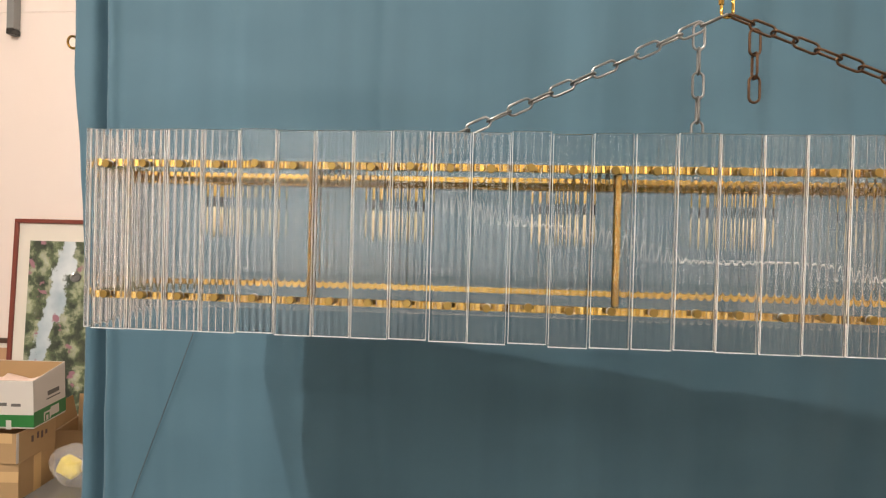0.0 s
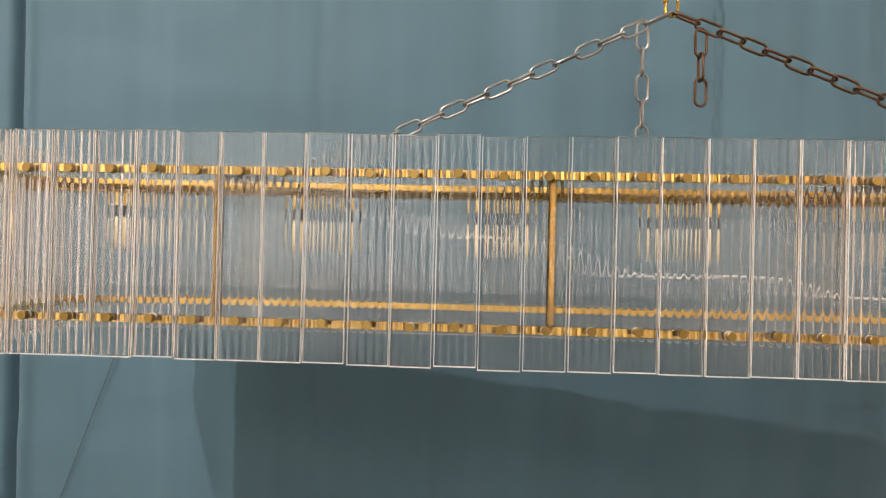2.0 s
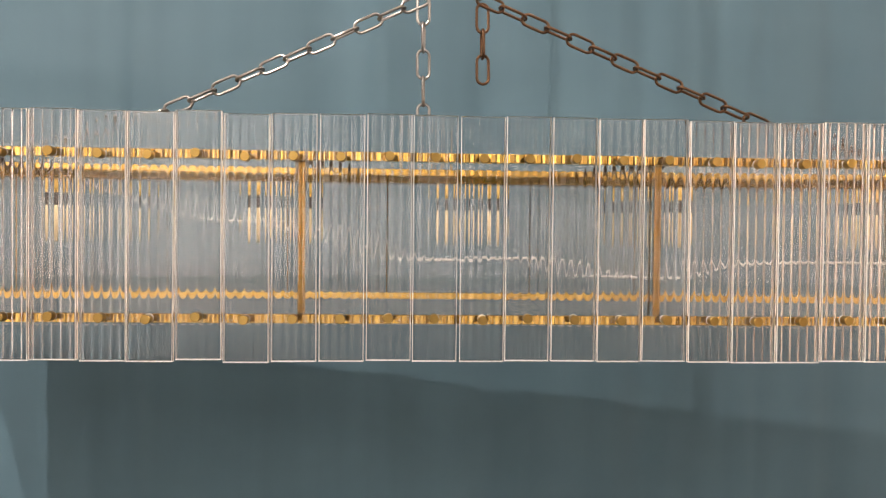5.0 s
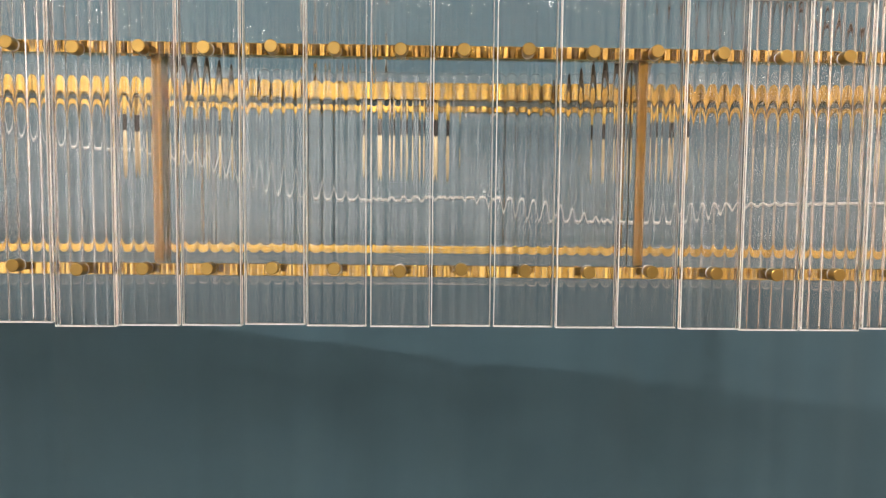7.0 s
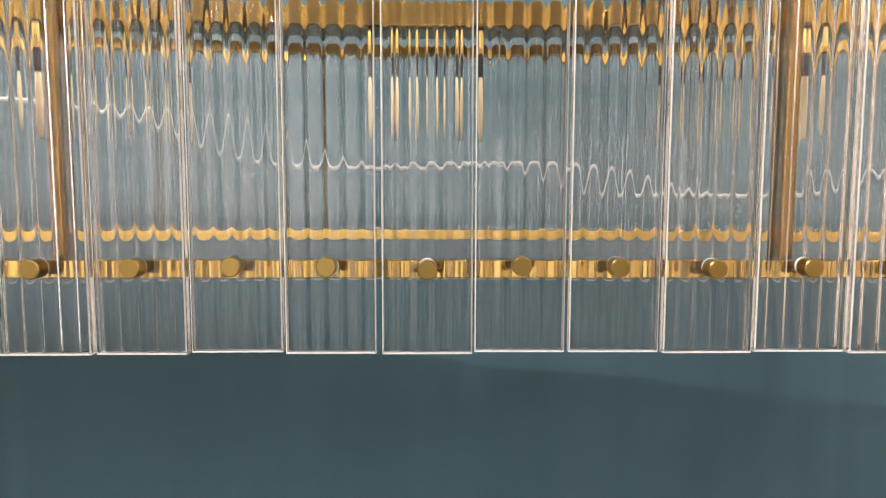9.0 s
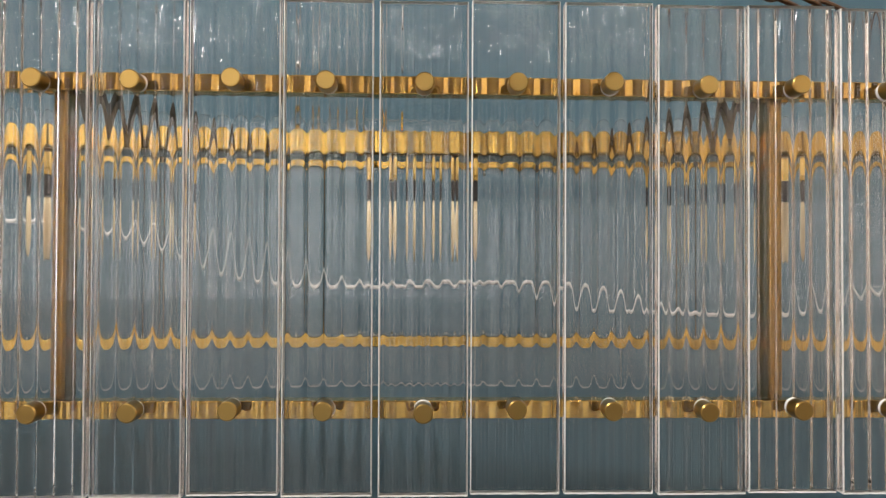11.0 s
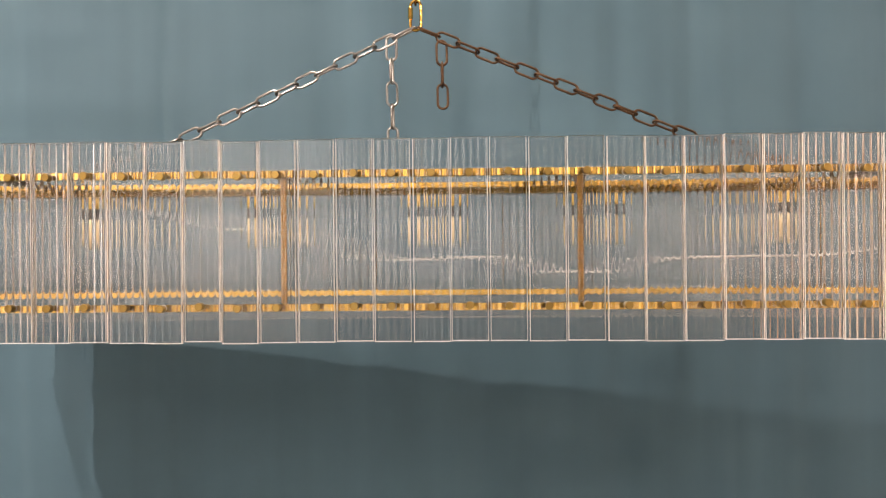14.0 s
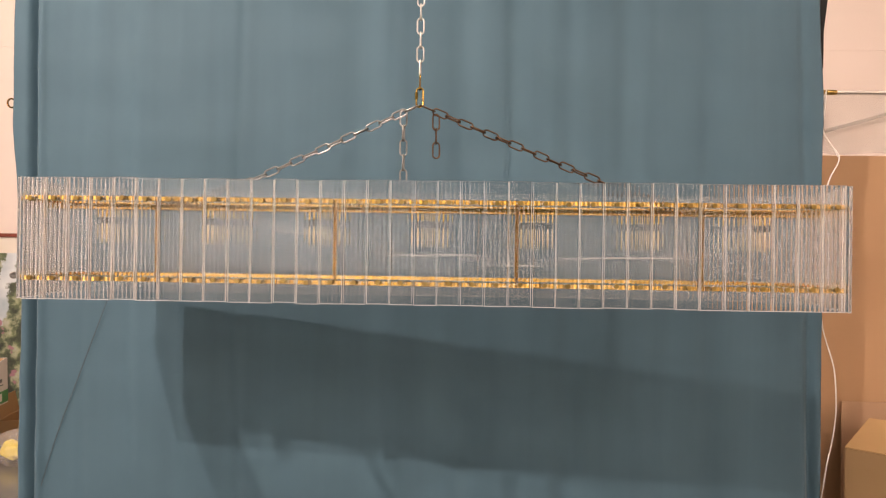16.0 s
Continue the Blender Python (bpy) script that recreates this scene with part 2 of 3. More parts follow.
def print_material():
    """A printed landscape: dark leaves, a pale waterfall, pink blossom."""
    m, nodes, links, p = material("landscape_print")
    v = coords(nodes, links)
    leaves = node(nodes, "ShaderNodeTexNoise", Scale=6.0, Detail=9.0, Roughness=0.72)
    links.new(v, leaves.inputs["Vector"])
    clumps = node(nodes, "ShaderNodeTexNoise", Scale=11.0, Detail=5.0, Roughness=0.6, Distortion=0.2)
    links.new(v, clumps.inputs["Vector"])
    green = ramp(nodes, links, leaves.outputs["Fac"], [(0.36, (0.022, 0.030, 0.022)), (0.48, (0.075, 0.098, 0.060)), (0.58, (0.17, 0.21, 0.10)), (0.70, (0.42, 0.44, 0.30))])
    light = ramp(nodes, links, clumps.outputs["Fac"], [(0.42, (0.014, 0.020, 0.018)), (0.50, (0.10, 0.14, 0.07)), (0.58, (0.50, 0.52, 0.34)), (0.68, (0.66, 0.64, 0.52))])
    blend = nodes.new("ShaderNodeMix")
    blend.data_type = "RGBA"
    blend.inputs["Factor"].default_value = 0.55
    links.new(green, blend.inputs["A"])
    links.new(light, blend.inputs["B"])
    green = blend.outputs["Result"]
    sep = nodes.new("ShaderNodeSeparateXYZ")
    links.new(v, sep.inputs[0])
    wob = node(nodes, "ShaderNodeTexNoise", Scale=4.0, Detail=5.0)
    links.new(v, wob.inputs["Vector"])

    def calc(op, a, b):
        n = nodes.new("ShaderNodeMath")
        n.operation = op
        for k, s in enumerate((a, b)):
            if isinstance(s, (int, float)):
                n.inputs[k].default_value = s
            else:
                links.new(s, n.inputs[k])
        return n.outputs[0]

    path = calc("MULTIPLY", sep.outputs["Z"], 0.28)
    line = calc("ADD", calc("SUBTRACT", sep.outputs["X"], path), calc("ADD", calc("MULTIPLY", calc("SUBTRACT", wob.outputs["Fac"], 0.5), 0.26), calc("MULTIPLY", calc("SUBTRACT", leaves.outputs["Fac"], 0.5), 0.22)))
    away = calc("ABSOLUTE", calc("ADD", line, 0.365), 0)
    # a pale clearing of sky to one side of the fall
    dx, dz = calc("ADD", sep.outputs["X"], 0.235), calc("SUBTRACT", sep.outputs["Z"], 0.375)
    reach = calc("SQRT", calc("ADD", calc("MULTIPLY", dx, dx), calc("MULTIPLY", dz, dz)), 0)
    sky = calc("ADD", reach, calc("MULTIPLY", calc("SUBTRACT", leaves.outputs["Fac"], 0.5), 0.25))
    away = calc("MINIMUM", away, sky)
    water = ramp(nodes, links, away, [(0.048, (1, 1, 1)), (0.060, (0, 0, 0))])
    mix = nodes.new("ShaderNodeMix")
    mix.data_type = "RGBA"
    links.new(water, mix.inputs["Factor"])
    links.new(green, mix.inputs["A"])
    foam = ramp(nodes, links, wob.outputs["Fac"], [(0.35, (0.36, 0.45, 0.50)), (0.65, (0.70, 0.74, 0.74))])
    links.new(foam, mix.inputs["B"])
    blossom = node(nodes, "ShaderNodeTexNoise", Scale=9.0, Detail=6.0)
    links.new(coords(nodes, links, (1.0, 1.0, 1.3)), blossom.inputs["Vector"])
    spots = ramp(nodes, links, blossom.outputs["Fac"], [(0.61, (0, 0, 0)), (0.66, (1, 1, 1))])
    mix2 = nodes.new("ShaderNodeMix")
    mix2.data_type = "RGBA"
    links.new(spots, mix2.inputs["Factor"])
    links.new(mix.outputs["Result"], mix2.inputs["A"])
    mix2.inputs["B"].default_value = (0.34, 0.16, 0.20, 1)
    links.new(mix2.outputs["Result"], p.inputs["Base Color"])
    p.inputs["Roughness"].default_value = 0.3
    return m


M_PRINT = print_material()


def tube_material(name, strength):
    m, nodes, links, p = material(name)
    p.inputs["Emission Color"].default_value = (1.0, 0.955, 0.89, 1)
    p.inputs["Emission Strength"].default_value = strength
    return m


M_TUBE = tube_material("lit_fluorescent_tube", TUBE_STRENGTH)
M_PANEL = tube_material("lit_panel_diffuser", PANEL_STRENGTH)

# ---- building helpers ----
WORLD = {}


def put(ob, parent=None, m=None):
    """Places ob at the world pose m, under its parent."""
    m = m or Matrix()
    WORLD[ob] = m
    ob.matrix_basis = m
    if parent:
        ob.parent = parent
        ob.matrix_parent_inverse = WORLD[parent].inverted()
    return ob


def as_mesh(name, bm, mats, smooth=False):
    me = bpy.data.meshes.new(name)
    bmesh.ops.recalc_face_normals(bm, faces=bm.faces)
    if smooth:
        for f in bm.faces:
            f.smooth = True
        for e in bm.edges:
            if len(e.link_faces) == 2 and e.calc_face_angle(0) > 0.5:
                e.smooth = False
    bm.to_mesh(me)
    bm.free()
    for mt in mats if isinstance(mats, (list, tuple)) else [mats]:
        me.materials.append(mt)
    return me


def part(name, mesh, parent, m=None, label=""):
    ob = put(new(name, mesh), parent, m)
    return tagged(ob, label) if label else ob


def thing(name, m=None, mesh=None):
    return put(new(name, mesh), None, m)


def box(bm, lo, hi, bevel=0.0, segments=1):
    """An axis-aligned block, with its edges taken off."""
    size = [b - a for a, b in zip(lo, hi)]
    mid = [(a + b) / 2 for a, b in zip(lo, hi)]
    got = bmesh.ops.create_cube(bm, size=1.0, matrix=Matrix.LocRotScale(mid, None, size))
    if bevel:
        edges = list({e for v in got["verts"] for e in v.link_edges})
        bmesh.ops.bevel(bm, geom=edges, offset=bevel, segments=segments, affect="EDGES", profile=0.5)
    return bm


def block(name, lo, hi, mat, bevel=0.0, segments=1):
    return as_mesh(name, box(bmesh.new(), lo, hi, bevel, segments), mat)


def turned(profile, steps=24, axis="z"):
    """A lathe body about z (or y) from (radius, height) pairs."""
    bm = bmesh.new()
    rings = []
    for r, h in profile:
        ring = []
        for k in range(steps if r > 1e-6 else 1):
            a = 2 * math.pi * k / steps
            ring.append(bm.verts.new((r * math.cos(a), r * math.sin(a), h) if axis == "z" else (r * math.cos(a), h, r * math.sin(a))))
        rings.append(ring)
    for a, b in zip(rings, rings[1:]):
        for k in range(steps):
            q = [a[k % len(a)], a[(k + 1) % len(a)], b[(k + 1) % len(b)], b[k % len(b)]]
            q = [v for n, v in enumerate(q) if v not in q[:n]]
            if len(q) > 2:
                bm.faces.new(q)
    for ring in (rings[0], rings[-1]):
        if len(ring) > 2:
            bm.faces.new(ring)
    return bm


def swept(points, radius, sides=8, closed=False):
    """A round wire along a line of points."""
    bm = bmesh.new()
    pts = [Vector(p) for p in points]
    n = len(pts)
    rings, up = [], None
    for k, p in enumerate(pts):
        a = pts[k - 1] if closed or k else p
        b = pts[(k + 1) % n] if closed or k < n - 1 else p
        way = (b - a).normalized()
        if up is None:
            up = way.orthogonal().normalized()
        up = (up - way * up.dot(way)).normalized()
        side = way.cross(up)
        rings.append([bm.verts.new(p + radius * (math.cos(t) * up + math.sin(t) * side)) for t in (2 * math.pi * j / sides for j in range(sides))])
    for k in range(n if closed else n - 1):
        a, b = rings[k], rings[(k + 1) % n]
        for j in range(sides):
            bm.faces.new([a[j], a[(j + 1) % sides], b[(j + 1) % sides], b[j]])
    if not closed:
        bm.faces.new(rings[0]), bm.faces.new(rings[-1])
    return bm


def smooth_line(points, steps=6):
    """Points on a Catmull-Rom line through the given ones."""
    p = [Vector(q) for q in points]
    p = [2 * p[0] - p[1], *p, 2 * p[-1] - p[-2]]
    out = []
    for a, b, c, d in zip(p, p[1:], p[2:], p[3:]):
        for k in range(steps):
            t = k / steps
            out.append(0.5 * (2 * b + (c - a) * t + (2 * a - 5 * b + 4 * c - d) * t * t + (3 * b - a - 3 * c + d) * t ** 3))
    return [*out, p[-2]]


# ---- the hall ----
X0, X1, Y0, Y1, FLOOR, TOP = -5.2, 3.9, -12.0, 3.0, 0.237, 4.5


def structure(name, lo, hi, mat, label, category):
    ob = thing(name, None, block(name, lo, hi, mat))
    return tagged(ob, label, category, kind="structure")


structure("floor", (X0 - 0.2, Y0 - 0.2, FLOOR - 0.2), (X1 + 0.2, Y1 + 0.2, FLOOR), M_FLOOR, "worn grey concrete workshop floor", "floor")
structure("ceiling", (X0 - 0.2, Y0 - 0.2, TOP), (X1 + 0.2, Y1 + 0.2, TOP + 0.2), M_CEIL, "plain pale painted workshop ceiling", "ceiling")
north = structure("wall_north", (X0 - 0.2, Y1, FLOOR), (X1 + 0.2, Y1 + 0.2, 2.866), M_WALL, "warm white painted panel wall with a level joint", "wall")
part("wall_panel", block("wall_panel", (X0 - 0.2, Y1 + 0.0015, 2.8685), (X1 + 0.2, Y1 + 0.2, TOP), M_WALL), north)
# tall openings and dark piers behind the camera, invented for brass reflections and fill
LIGHT_OPENINGS = [(-5.15, -4.0, 4.1), (-3.8, -2.9, 4.1), (-2.7, -1.15, 4.1), (0.4, 0.55, 2.5), (1.2, 1.45, 2.5), (2.5, 3.3, 2.5)]
south = structure("wall_south", (X0 - 0.2, Y0 - 0.2, 4.1), (X1 + 0.2, Y0, TOP), M_DIM, "unseen plain beige wall with tall openings added for light", "wall")
pier_x = X0 - 0.2
for a, b, head in [*LIGHT_OPENINGS, (X1 + 0.2, None, 0)]:
    part("pier", block("pier", (pier_x, Y0 - 0.2, FLOOR), (a, Y0, 4.0998), M_BEIGE if a > 0 else M_DIM), south)
    if 0 < head < 4:
        part("lintel", block("lintel", (a + 0.0002, Y0 - 0.2, head), (b - 0.0002, Y0, 4.0998), M_BEIGE), south)
    pier_x = b
structure("yard", (-12.0, Y0 - 8.0, FLOOR - 0.2), (8.0, Y0 - 0.2, FLOOR - 0.004), M_FLOOR, "unseen grey concrete ground outside the added openings", "ground")
# unseen wall; its wide gap is added to brighten the beam's reflections
west = structure("wall_west", (X0 - 0.2, Y0, 4.1), (X0, Y1, TOP), M_SIDE, "unseen plain cream painted wall with a wide opening added for light", "wall")
for a, b in ((Y0, -9.6), (-8.2, Y1)):
    part("pier", block("pier", (X0 - 0.2, a, FLOOR), (X0, b, 4.0998), M_SIDE), west)
structure("side_yard", (-12.0, Y0 - 0.2, FLOOR - 0.2), (X0 - 0.2, 0.0, FLOOR - 0.004), M_FLOOR, "unseen grey concrete ground outside the added side opening", "ground")
structure("wall_east", (X1, Y0, FLOOR), (X1 + 0.2, Y1, TOP), M_SIDE, "plain cream painted wall", "wall")


# unseen battens, added as fill for the wall behind the curtain
def fill_tube_light():
    top = thing("fill_ceiling_light", pose(0, 0, TOP - 0.06))
    tagged(top, "unseen lit fluorescent batten, added to brighten the back wall", "ceiling light", "ceiling lights")
    part("housing", block("housing", (-0.62, -0.05, 0), (0.62, 0.05, 0.06), M_CEIL, 0.006), top, WORLD[top])
    for y in (-0.025, 0.025):
        m = as_mesh("tube", turned([(0.013, -0.6), (0.013, 0.6)], 12), M_TUBE, True)
        part("tube", m, top, WORLD[top] @ pose(0, y, -0.014, 0, 90, 0))
    return top


light = fill_tube_light()
for gx in (-3.6, -2.2, 0.6):
    for gy in (1.3, 2.2):
        if (gx, gy) != (-3.6, 1.3):
            copy_thing(light, pose(gx, gy, TOP - 0.06))
light.matrix_basis = pose(-3.6, 1.3, TOP - 0.06)


def panel_light():
    top = thing("unseen_strip_light", pose(0, 0, TOP - 0.05))
    tagged(top, "lit slim white strip light out of view, for glints and fill", "strip light", "strip lights")
    part("frame", block("frame", (-0.035, -0.61, 0.012), (0.035, 0.61, 0.05), M_GREY, 0.004), top, WORLD[top])
    part("diffuser", block("diffuser", (-0.025, -0.60, 0), (0.025, 0.60, 0.0118), M_PANEL), top, WORLD[top])
    return top


panel = panel_light()
# unseen rows, placed for the glints along the glass tops
spots = [(gx, gy) for gx in (-4.5, -3.0, -1.5, 0.0, 1.5, 3.0) for gy in (-5.2, -6.8, -8.4)]
# extra strips, mostly at the right, are added fill for curtain and walls
spots += [(-4.5, -10.2), (3.4, -3.4), (3.4, -1.8), (3.4, -5.0), (3.4, -6.6), (2.2, -2.6), (2.2, -1.0)]
for gx, gy in spots[1:]:
    copy_thing(panel, pose(gx, gy, TOP - 0.05))
panel.matrix_basis = pose(*spots[0], TOP - 0.05)

# ---- the curtain behind the chandelier ----
def curtain_mesh():
    lows, highs = 0.29, 2.76
    nx, nz = 520, 130

    def left(z):
        return float(np.interp(z, [0.7, 1.3, 1.69, 1.86], [-1.296, -1.298, -1.320, -1.338]))

    def right(z):
        return float(np.interp(z, [0.76, 1.02, 1.285, 1.733, 2.02, 2.22, 2.332], [1.274, 1.271, 1.268, 1.261, 1.263, 1.250, 1.247]))

    def depth(x, z):
        y = 0.575 + 0.095 * max(0.0, x + 0.8)
        y += 0.006 * noise.noise(Vector((x * 2.2, z * 0.35, 3.1))) + 0.004 * noise.noise(Vector((x * 7.0, z * 0.8, 9.0)))
        y += 0.0040 * noise.noise(Vector((x * 2.4 + z, z * 8.0, 5.0))) + 0.0015 * noise.noise(Vector((x * 6.0 - 2 * z, z * 19.0, 8.0)))
        lean = -1.268 + 0.008 * math.sin(z * 2.0)
        y += 0.034 * math.exp(-(((x - lean) / 0.013) ** 2)) - 0.012 * math.exp(-(((x - lean - 0.030) / 0.014) ** 2))
        y += 0.030 * math.exp(-(((x - 1.226 - 0.035 * (1.2 - z)) / 0.016) ** 2)) * min(1.0, max(0.2, 1.6 - z))
        for at, amount in ((-0.25, 0.003), (-0.14, -0.004), (0.08, 0.010), (0.20, -0.003), (0.42, 0.010), (0.62, 0.004), (0.88, 0.006)):
            y += amount * math.exp(-(((x - at - 0.01 * math.sin(2 * z)) / 0.045) ** 2))
        for at, amount in ((-0.62, 0.004), (0.70, 0.0015), (-0.15, 0.002), (-0.95, 0.003), (-1.10, 0.002)):
            y += amount * math.exp(-(((x - at - 0.01 * math.sin(3 * z)) / 0.018) ** 2))
        y += 0.007 * math.tanh((0.73 * (x - 0.1) - (z - 0.86)) / 0.05) * math.exp(-((z - 0.85) / 0.35) ** 2)
        for at, amount in ((0.47, 0.005), (0.86, 0.004), (1.08, 0.004)):
            y -= amount * math.exp(-(((x - at) / 0.06) ** 2)) * math.exp(-((z - 0.8) / 0.5) ** 2)
        return y

    bm = bmesh.new()
    rows = []
    for j in range(nz + 1):
        z = lows + (highs - lows) * j / nz
        a, b = left(z), right(z)
        rows.append([bm.verts.new((x, depth(x, z), z)) for x in (a + (b - a) * i / nx for i in range(nx + 1))])
    for r, s in zip(rows, rows[1:]):
        for i in range(nx):
            bm.faces.new([r[i], r[i + 1], s[i + 1], s[i]])
    for f in bm.faces:
        f.smooth = True
    me = as_mesh("curtain", bm, M_CURTAIN, False)
    for p in me.polygons:
        p.use_smooth = True
    return me


curtain = tagged(thing("curtain", None, curtain_mesh()), "plain teal cloth curtain with soft upright folds", "curtain")
curtain.cycles.is_caustics_receiver = True
thick = curtain.modifiers.new("thickness", "SOLIDIFY")
thick.thickness, thick.offset = 0.0016, -1.0

rail = tagged(thing("curtain_rail", pose(-0.03, 0.668, 2.765, 0, 0, 4.5)), "round steel rail that carries the teal curtain", "curtain rail")
part("pipe", as_mesh("pipe", turned([(0.014, -1.45), (0.014, 1.45)], 16), M_ZINC, True), rail, WORLD[rail] @ pose(0, 0, 0, 0, 90, 0))
for hx in (-1.3, 1.3):
    part("hanger", as_mesh("hanger", turned([(0.006, 0.012), (0.006, TOP - 2.765)], 10), M_ZINC, True), rail, WORLD[rail] @ pose(hx, 0, 0))

eyelet = swept([(0.0105 * math.cos(a), 0, 0.0140 * math.sin(a)) for a in (2 * math.pi * k / 20 for k in range(20))], 0.0028, 8, True)
tagged(thing("curtain_ring", pose(-1.347, 0.580, 1.928, 0, 0, 25), as_mesh("curtain_ring", eyelet, M_BRASS_DULL, True)), "small brass ring on the edge of the curtain", "ring")

grommet = turned([(0.0, -0.0008), (0.0045, -0.0008), (0.0060, -0.0024), (0.0090, -0.0026), (0.0112, -0.0012), (0.0116, 0.0004), (0.0112, 0.0014), (0.0, 0.0014)], 32, "y")
tagged(thing("curtain_eyelet", pose(-1.3300, 0.579, 1.3864, 0, 0, 35), as_mesh("curtain_eyelet", grommet, M_ZINC, True)), "small round steel eyelet at the edge of the curtain", "eyelet")

cord = smooth_line([(-0.994, 0.560, 1.383), (-1.035, 0.560, 1.268), (-1.105, 0.560, 1.076), (-1.175, 0.560, 0.881), (-1.23, 0.56, 0.693), (-1.28, 0.555, 0.493), (-1.33, 0.55, FLOOR + 0.002)], 5)
tagged(thing("thin_cord", None, as_mesh("thin_cord", swept(cord, 0.0008, 6), M_BLACK, True)), "thin dark cord hanging slanted before the curtain", "cord")

# ---- the chandelier ----
PITCH, HALF, ZTOP, ZLOW, ZUP, ZDN = 0.052, 0.0248, 1.6357, 1.3617, 1.5879, 1.4101
FRONT, BACK, ENDX, MID = 0.0140, 0.3280, 0.9210, 0.171


def strip_mesh():
    """A plate with five hollow flutes on its inner face, faint ones on the outer, and ground arrises."""
    bm = bmesh.new()
    thick_, outer, inner, ribs, segs, arris_w = 0.0066, 0.00014, 0.00066, 5, 24, 0.0007
    waves = ribs * segs
    swing = [1 - math.cos(2 * math.pi * k / segs) for k in range(waves + 1)]
    line = [(HALF - 2 * HALF * k / waves, outer * c) for k, c in enumerate(swing)]
    line[0], line[-1] = (HALF - arris_w, 0.0), (-HALF + arris_w, 0.0)
    line += [(-HALF, arris_w), (-HALF, thick_ - arris_w)]
    rear = [(-HALF + 2 * HALF * k / waves, thick_ - inner * c) for k, c in enumerate(swing)]
    rear[0], rear[-1] = (-HALF + arris_w, thick_), (HALF - arris_w, thick_)
    line += rear + [(HALF, thick_ - arris_w), (HALF, arris_w)]
    n = len(line) - 1
    arris, side = {waves, waves + 2, n - 2, n}, {waves + 1, n - 1}
    low, high, rim = ZLOW - ZUP, ZTOP - ZUP, 0.0010
    levels = [low, low + rim, high - rim * 0.3, high]
    rings = [[bm.verts.new((x, y, z)) for x, y in line] for z in levels]
    for j, (a, b) in enumerate(zip(rings, rings[1:])):
        for k in range(n + 1):
            f = bm.faces.new([a[k], a[(k + 1) % (n + 1)], b[(k + 1) % (n + 1)], b[k]])
            f.material_index = 1 if k in arris or j == 0 else 2 if k in side else 0
            f.smooth = k not in arris and k not in side
    for ring in (rings[0], rings[-1]):
        bm.faces.new(ring).material_index = 1
    bmesh.ops.recalc_face_normals(bm, faces=bm.faces)
    for e in bm.edges:
        if len(e.link_faces) == 2 and e.calc_face_angle(0) > 0.9:
            e.smooth = False
    return as_mesh("glass_strip", bm, [M_GLASS, M_EDGE, M_SIDE_GLASS])


STRIP = strip_mesh()
# rear row uses the glass copies that lighten its shadow on the curtain
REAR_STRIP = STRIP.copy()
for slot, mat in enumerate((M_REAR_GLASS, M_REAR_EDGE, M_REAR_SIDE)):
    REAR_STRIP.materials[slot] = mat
PIN = as_mesh("pin", turned([(0.0, -0.0108), (0.0047, -0.0108), (0.0053, -0.0102), (0.0053, -0.0020), (0.0, -0.0020)], 20, "y"), M_PIN, True)
WASHER = as_mesh("washer", turned([(0.0, -0.0020), (0.0047, -0.0020), (0.0050, -0.0017), (0.0050, -0.0001), (0.0, -0.0001)], 20, "y"), M_NYLON, True)

chandelier = tagged(thing("chandelier", pose(0, 0.16, ZLOW)), "long rectangular brass chandelier hung with clear fluted glass strips", "chandelier")
rng = random.Random(5)


def strip(m, mesh=STRIP):
    jig = pose(rng.gauss(0, 0.0003), 0, rng.gauss(0, 0.0006), 0, rng.gauss(0, 0.10), rng.gauss(0, 0.35))
    g = part("glass_strip", mesh, chandelier, m @ jig)
    g.cycles.is_caustics_caster = True
    for dz in (0.0, ZDN - ZUP):
        part("washer", WASHER, g, WORLD[g] @ pose(0, 0, dz))
        part("pin", PIN, g, WORLD[g] @ pose(rng.gauss(0, 0.0003), 0, dz + rng.gauss(0, 0.0003)))


for i in range(35):
    strip(pose((i - 17) * PITCH, FRONT, ZUP))
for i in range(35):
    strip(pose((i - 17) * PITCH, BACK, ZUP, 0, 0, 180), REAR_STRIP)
for side in (-1, 1):
    for i in range(6):
        strip(pose(side * ENDX, MID + (i - 2.5) * PITCH, ZUP, 0, 0, 90 * side))


def bar(name, lo, hi, mat=None):
    bevel, steps = (0.0018, 3) if name == "strut" else (0.0007, 2)
    return part(name, block(name, lo, hi, mat or M_BRASS, bevel, steps), chandelier)


for z in (ZUP, ZDN):
    name = "upper_rail" if z == ZUP else "lower_rail"
    low, high = (z - 0.0032, z + 0.0071) if z == ZUP else (z - 0.0071, z + 0.0032)
    bar(name, (-0.9140, 0.0208, low), (0.9140, 0.0300, high))
    bar(name, (-0.9140, 0.3120, low), (0.9140, 0.3212, high))
    for side in (-1, 1):
        a, b = sorted((side * 0.9140, side * 0.9080))
        bar(name, (a, 0.0302, low), (b, 0.3118, high))
STRUTS = (-0.6030, -0.2003, 0.2003, 0.6030)
for sx in STRUTS:
    for a, b in ((0.0210, 0.0290), (0.3130, 0.3210)):
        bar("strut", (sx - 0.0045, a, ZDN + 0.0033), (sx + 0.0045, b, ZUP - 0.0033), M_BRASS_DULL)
    for a, b in ((0.0302, 0.1538), (0.1882, 0.3118)):
        bar("cross_bar", (sx - 0.0105, a, ZUP - 0.003), (sx + 0.0105, b, ZUP + 0.0068), M_BRASS_SHADED)
bar("centre_beam", (-0.9078, 0.1540, 1.5732), (0.9078, 0.1880, 1.5910))
